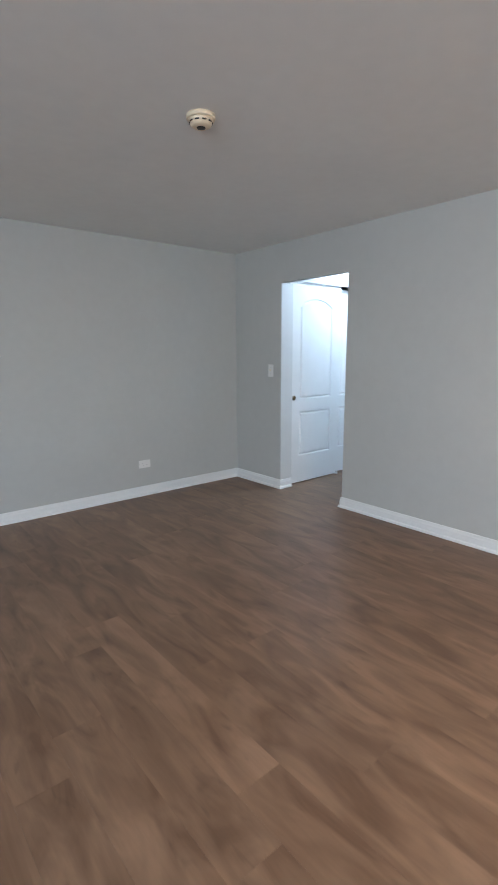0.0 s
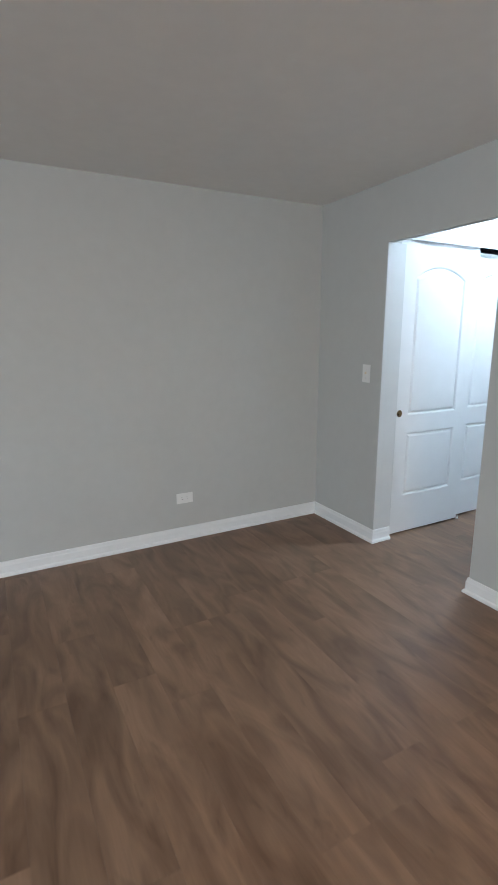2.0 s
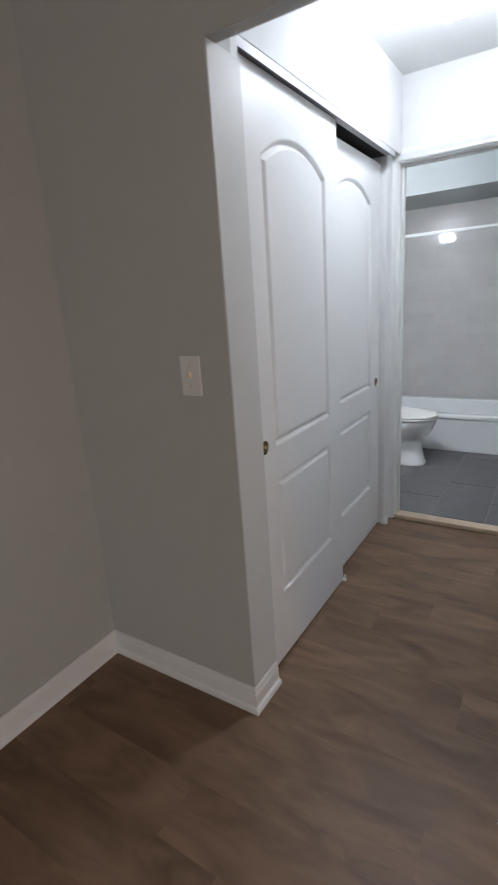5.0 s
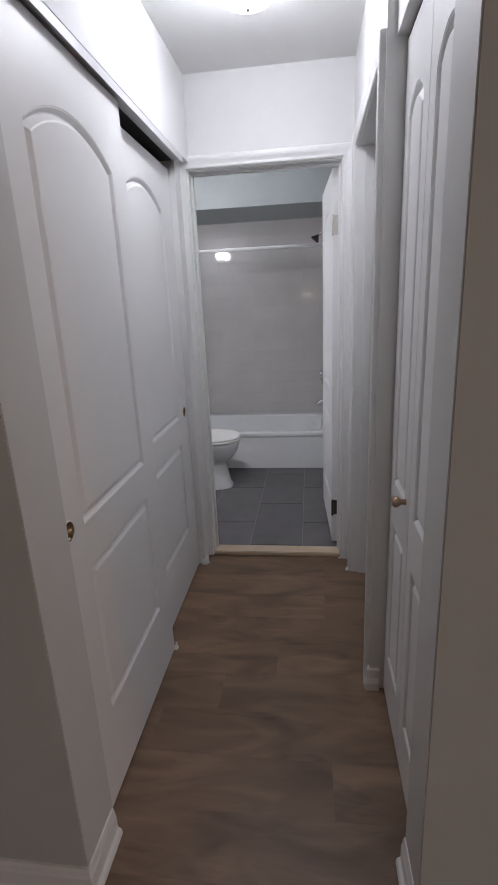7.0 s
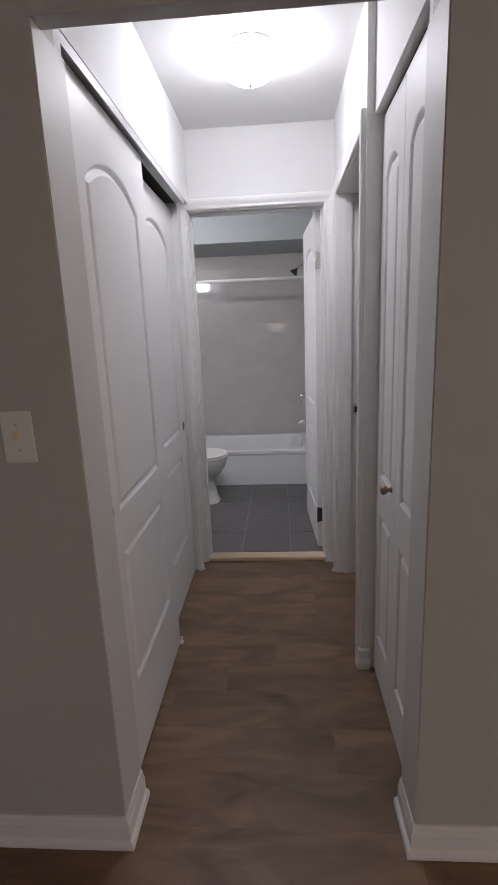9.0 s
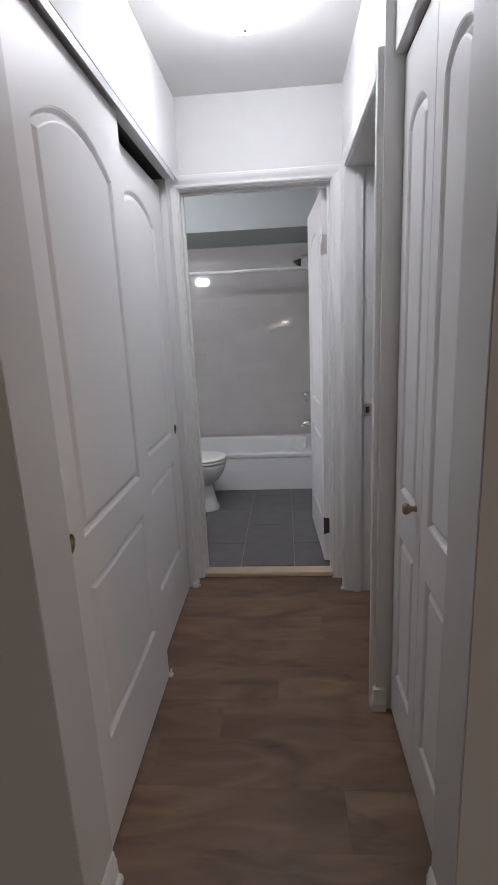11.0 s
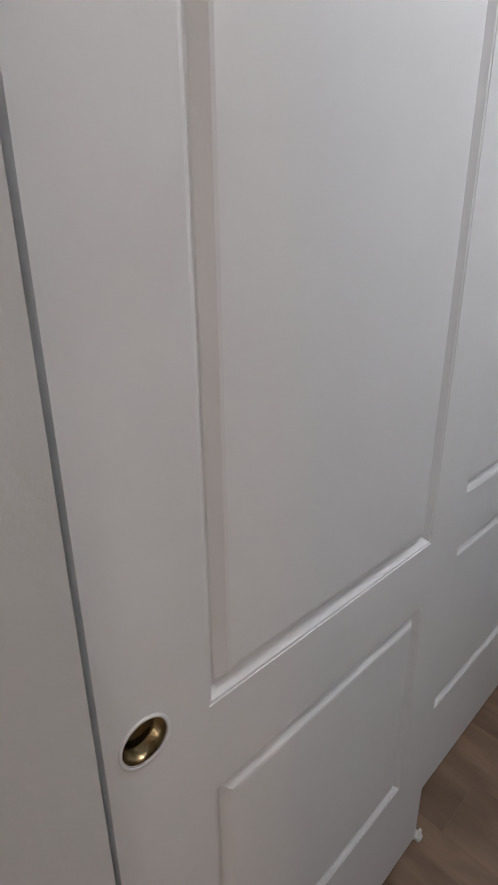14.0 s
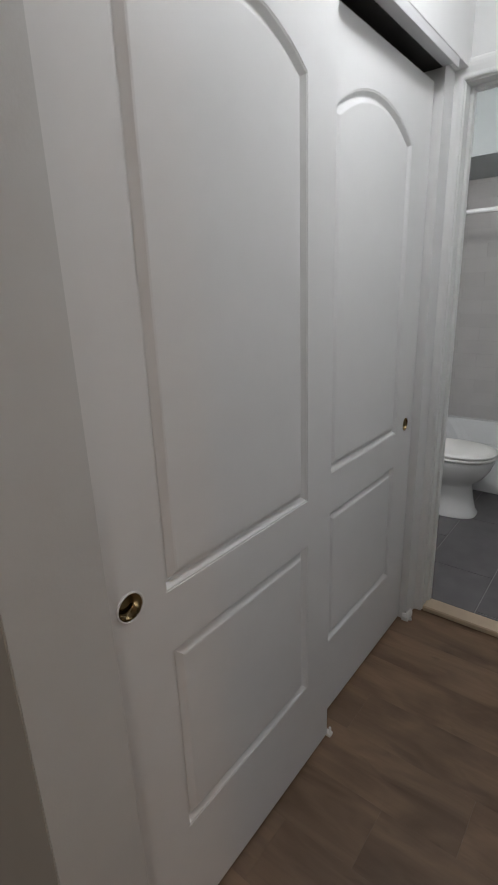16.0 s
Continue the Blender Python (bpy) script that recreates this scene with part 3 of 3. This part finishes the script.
outlet = thing("power_outlet", "white duplex power outlet mounted sideways above the baseboard", "power outlet", pose(2.975, NY, 0.306))
part("plate", boxes((-0.060, 0.060, -0.006, -0.0002, -0.037, 0.037), bevel=0.002), PLATE, outlet)
for x in (-0.020, 0.020):
    soc = part("socket", boxes((x - 0.0145, x + 0.0145, -0.0085, -0.0062, -0.017, 0.017), bevel=0.001), PLATE, outlet)
    for z in (-0.007, 0.007):
        part("slot", boxes((x - 0.006, x + 0.004, -0.0091, -0.0086, z - 0.001, z + 0.001)), DARK, soc)

# ---- bathroom fixtures ----
tub = thing("bathtub", "white enamel alcove bathtub with plain apron", "bathtub", pose(0, 0, 0))
bm = bmesh.new()
X0, X1, Y0, Y1, TZ = TUBX, BACK - 0.010, BS + 0.010, BN - 0.010, 0.335
rings = [at_z(rounded(X0 + 0.012, X1, Y0, Y1, 0.004), 0.001), at_z(rounded(X0 + 0.012, X1, Y0, Y1, 0.004), TZ - 0.05), at_z(rounded(X0 + 0.002, X1, Y0, Y1, 0.004), TZ - 0.035), at_z(rounded(X0, X1, Y0, Y1, 0.004), TZ - 0.012),
         at_z(rounded(X0 + 0.004, X1, Y0, Y1, 0.006), TZ - 0.003), at_z(rounded(X0 + 0.012, X1 - 0.004, Y0 + 0.004, Y1 - 0.004, 0.01), TZ),
         at_z(rounded(X0 + 0.075, X1 - 0.06, Y0 + 0.07, Y1 - 0.10, 0.13), TZ), at_z(rounded(X0 + 0.088, X1 - 0.072, Y0 + 0.08, Y1 - 0.115, 0.13), TZ - 0.012),
         at_z(rounded(X0 + 0.12, X1 - 0.10, Y0 + 0.12, Y1 - 0.28, 0.13), 0.07), at_z(rounded(X0 + 0.17, X1 - 0.15, Y0 + 0.17, Y1 - 0.36, 0.11), 0.05)]
loft(bm, rings)
part("tub_shell", bm, ENAMEL, tub)
part("overflow_plate", lathe([(0.030, 0.0), (0.032, 0.003), (0.026, 0.008), (0.008, 0.010)], 24, pose(7.65, BS + 0.098, 0.245, -80)), CHROME, tub, "chrome overflow plate", True)

toilet = thing("toilet", "white porcelain toilet with closed seat", "toilet", pose(6.90, 5.10, 0))


def bowl_ring(rx, front, back, z, power=2.3):
    cy, ry = (front + back) / 2, (back - front) / 2
    return at_z(oval(0, cy, rx, ry, power, 40), z)


bm = bmesh.new()
loft(bm, [bowl_ring(0.122, -0.662, -0.10, 0.002, 3.0), bowl_ring(0.124, -0.664, -0.10, 0.018, 3.0), bowl_ring(0.112, -0.648, -0.10, 0.045, 2.8), bowl_ring(0.102, -0.632, -0.10, 0.12, 2.6), bowl_ring(0.098, -0.622, -0.10, 0.195, 2.5), bowl_ring(0.104, -0.630, -0.10, 0.215, 2.4),
          bowl_ring(0.138, -0.672, -0.11, 0.25), bowl_ring(0.166, -0.708, -0.13, 0.30), bowl_ring(0.182, -0.728, -0.14, 0.355), bowl_ring(0.184, -0.732, -0.14, 0.378), bowl_ring(0.178, -0.726, -0.15, 0.384)])
part("bowl", bm, PORCELAIN, toilet, "", True)
bm = bmesh.new()
loft(bm, [bowl_ring(0.184, -0.735, -0.20, 0.388), bowl_ring(0.189, -0.742, -0.20, 0.394), bowl_ring(0.188, -0.740, -0.20, 0.403), bowl_ring(0.182, -0.732, -0.20, 0.407)])
part("seat", bm, PLATE, toilet, "white plastic seat", True)
bm = bmesh.new()
loft(bm, [bowl_ring(0.182, -0.733, -0.20, 0.410), bowl_ring(0.186, -0.738, -0.20, 0.414), bowl_ring(0.182, -0.732, -0.20, 0.424), bowl_ring(0.150, -0.69, -0.22, 0.430), bowl_ring(0.08, -0.60, -0.30, 0.432)])
part("lid", bm, PLATE, toilet, "white plastic lid", True)
bm = bmesh.new()
loft(bm, [at_z(rounded(-0.19, 0.19, -0.20, 0.0, 0.04), 0.385), at_z(rounded(-0.205, 0.205, -0.21, 0.01, 0.04), 0.55), at_z(rounded(-0.21, 0.21, -0.215, 0.01, 0.04), 0.72)])
part("tank", bm, PORCELAIN, toilet)
bm = bmesh.new()
loft(bm, [at_z(rounded(-0.22, 0.22, -0.225, 0.012, 0.045), 0.7205), at_z(rounded(-0.222, 0.222, -0.227, 0.013, 0.045), 0.745), at_z(rounded(-0.21, 0.21, -0.215, 0.01, 0.04), 0.755)])
part("tank_lid", bm, PORCELAIN, toilet)

rod = thing("shower_rod", "white shower curtain rod across the tub alcove", "curtain rod", pose(7.325, 0, 1.800))
part("rod", tube([(0, BS + 0.012, 0), (0, BN - 0.012, 0)], 0.0125, 16), TRIM, rod, "", True)
for y, d in ((BS + 0.0105, -90), (BN - 0.0105, 90)):
    part("flange", lathe([(0.030, 0.0), (0.030, 0.006), (0.018, 0.014)], 20, pose(0, y, 0, d)), TRIM, rod)

TS = BS + 0.0095
valve = thing("shower_valve", "chrome single-handle shower valve on the tiled wall", "faucet", pose(7.65, TS, 0.765, -90))
part("escutcheon", lathe([(0.075, 0.0), (0.075, 0.004), (0.060, 0.012), (0.030, 0.016)], 28), CHROME, valve, "", True)
part("hub", lathe([(0.026, 0.016), (0.026, 0.058), (0.030, 0.064), (0.031, 0.098), (0.024, 0.106)], 24), CHROME, valve, "", True)
part("lever", tube([(0, 0.0, 0.080), (0.0, 0.040, 0.088), (0.0, 0.085, 0.082)], 0.009, 10), CHROME, valve, "", True)
spout = thing("tub_spout", "chrome tub spout on the tiled wall", "faucet", pose(7.65, TS, 0.520))
part("spout_body", tube([(0, 0.0, 0), (0, 0.06, 0.0), (0, 0.085, -0.003), (0, 0.108, -0.014), (0, 0.113, -0.034)], 0.023, 16), CHROME, spout, "", True)
part("flange", lathe([(0.032, 0.0), (0.032, 0.005), (0.024, 0.010)], 20, pose(0, 0, 0, -90)), CHROME, spout, "", True)
shower = thing("shower", "chrome shower on a bent arm above the tub", "shower", pose(7.65, TS, 1.930))
part("arm", tube([(0, 0.0, 0), (0, 0.05, 0.008), (0, 0.085, -0.005), (0, 0.11, -0.03)], 0.0095, 12), CHROME, shower, "", True)
part("head", lathe([(0.034, -0.050), (0.038, -0.046), (0.034, -0.034), (0.016, -0.012), (0.011, 0.0)], 24, pose(0, 0.108, -0.026, 40)), DARKMETAL, shower, "dark shower head face", True)
part("flange", lathe([(0.028, 0.0), (0.028, 0.004), (0.014, 0.010)], 20, pose(0, 0, 0, -90)), CHROME, shower, "", True)


# ---- pieces: planks and tiles ----
def slab_mesh(name, sx, sy, thick, edge, mat):
    """A slab with eased top edges, its corner at the origin, lying on z = 0."""
    e = edge
    vs = [(0, 0, 0), (sx, 0, 0), (sx, sy, 0), (0, sy, 0), (0, 0, thick - e), (sx, 0, thick - e), (sx, sy, thick - e), (0, sy, thick - e), (e, e, thick), (sx - e, e, thick), (sx - e, sy - e, thick), (e, sy - e, thick)]
    fs = [(0, 1, 5, 4), (1, 2, 6, 5), (2, 3, 7, 6), (3, 0, 4, 7), (4, 5, 9, 8), (5, 6, 10, 9), (6, 7, 11, 10), (7, 4, 8, 11), (8, 9, 10, 11)]
    me = bpy.data.meshes.new(name)
    me.from_pydata(vs, [], fs)
    me.materials.append(mat)
    return me


slab_cache = {}


def slab(name, sx, sy, thick, edge, mat, parent, m):
    key = (name, round(sx, 3), round(sy, 3), mat.name)
    if key not in slab_cache:
        slab_cache[key] = slab_mesh(name, sx, sy, thick, edge, mat)
    ob = new(name, slab_cache[key])
    ob.parent = parent
    ob.matrix_world = m
    return ob


floor = structure("floor", boxes((-2.18, EX + 0.05, -2.18, NY, -0.08, -0.007), (EX + 0.05, BX + 0.07, 2.9, NY, -0.08, -0.007)), GAP, "brown wood-look vinyl plank floor", "floor")
PW, PL, TOP = 0.181, 1.22, 0.006
rng = random.Random(7)


def lay_planks(x_low, x_high, y_low, y_high):
    k = round((x_low + 2.18) / PW)
    while -2.18 + k * PW < x_high - 0.002:
        x = -2.18 + k * PW
        start = y_low - rng.choice((0.15, 0.35, 0.55, 0.75, 0.95, 1.1))
        a = max(x, x_low)
        b = min(x + PW, x_high)
        y = start
        while y < y_high - 0.002:
            c, d = max(y, y_low), min(y + PL, y_high)
            if d - c > 0.02 and b - a > 0.01:
                slab("plank", b - a - 0.0003, d - c - 0.0003, TOP, 0.0002, PLANK, floor, pose(a, c, -TOP))
            y += PL
        k += 1


HALLX = -2.18 + 35 * PW   # joint where the hall planks begin
lay_planks(-2.18, HALLX, -2.18, NY)
lay_planks(HALLX, BX - 0.003, HY - 0.12, OY1 + 0.15)
structure("floor_bedroom", boxes((EX + 0.116, 7.98, 0.42, HY - 0.1201, -0.08, -0.0002)), PLANK, "dark wood-look bedroom floor", "floor")

bath_floor = structure("floor_bathroom", boxes((BX + 0.071, BACK, BS, BN, -0.08, 0.0075)), GROUT, "large charcoal floor tiles with pale grout", "floor")
row = 0
y = 3.875 - 0.312 * 2
while y < BN:
    x = 6.536 - 0.615 * 2 + (0.3075 if row % 2 == 1 else 0.0)
    while x < TUBX:
        x0, x1, y0, y1 = max(x, BX + 0.071), min(x + 0.615, TUBX + 0.05), max(y, BS), min(y + 0.312, BN)
        if x1 - x0 > 0.02 and y1 - y0 > 0.02:
            slab("tile", x1 - x0 - 0.004, y1 - y0 - 0.004, 0.0045, 0.0008, FLOORTILE, bath_floor, pose(x0 + 0.002, y0 + 0.002, 0.0055))
        x += 0.615
    y += 0.312
    row += 1

TW, TT = 0.305, 0.1015


def tile_wall(parent, place, length):
    """Running-bond wall tiles from the tub up to the bulkhead; place(u, v) gives a tile's pose."""
    v, r = 0.339, 0
    while v < 2.09:
        u = -0.1525 if r % 2 else 0.0
        v1 = min(v + TT, 2.0925)
        while u < length - 0.002:
            a, b = max(u, 0.0), min(u + TW, length)
            if b - a > 0.012 and v1 - v > 0.008:
                tilt = rng.uniform(-0.05, 0.05), rng.uniform(-0.05, 0.05)
                slab("tile", b - a - 0.0004, v1 - v - 0.0004, 0.0030, 0.0006, WALLTILE, parent, place(a + 0.001, v + 0.001) @ pose(0, 0, 0, *tilt))
            u += TW
        v += TT
        r += 1


walls = {o.name: o for o in bpy.data.objects}
tile_wall(walls["wall_bath_east"], lambda u, v: Matrix(((0, 0, -1, BACK + 0.0005), (-1, 0, 0, BN - 0.009 - u), (0, 1, 0, v), (0, 0, 0, 1))), BN - BS - 0.018)
tile_wall(walls["wall_bath_south"], lambda u, v: Matrix(((-1, 0, 0, BACK - u), (0, 0, 1, BS - 0.0005), (0, 1, 0, v), (0, 0, 0, 1))), BACK - TUBX)
tile_wall(walls["wall_bath_north"], lambda u, v: Matrix(((1, 0, 0, TUBX + u), (0, 0, -1, BN + 0.0005), (0, 1, 0, v), (0, 0, 0, 1))), BACK - TUBX)
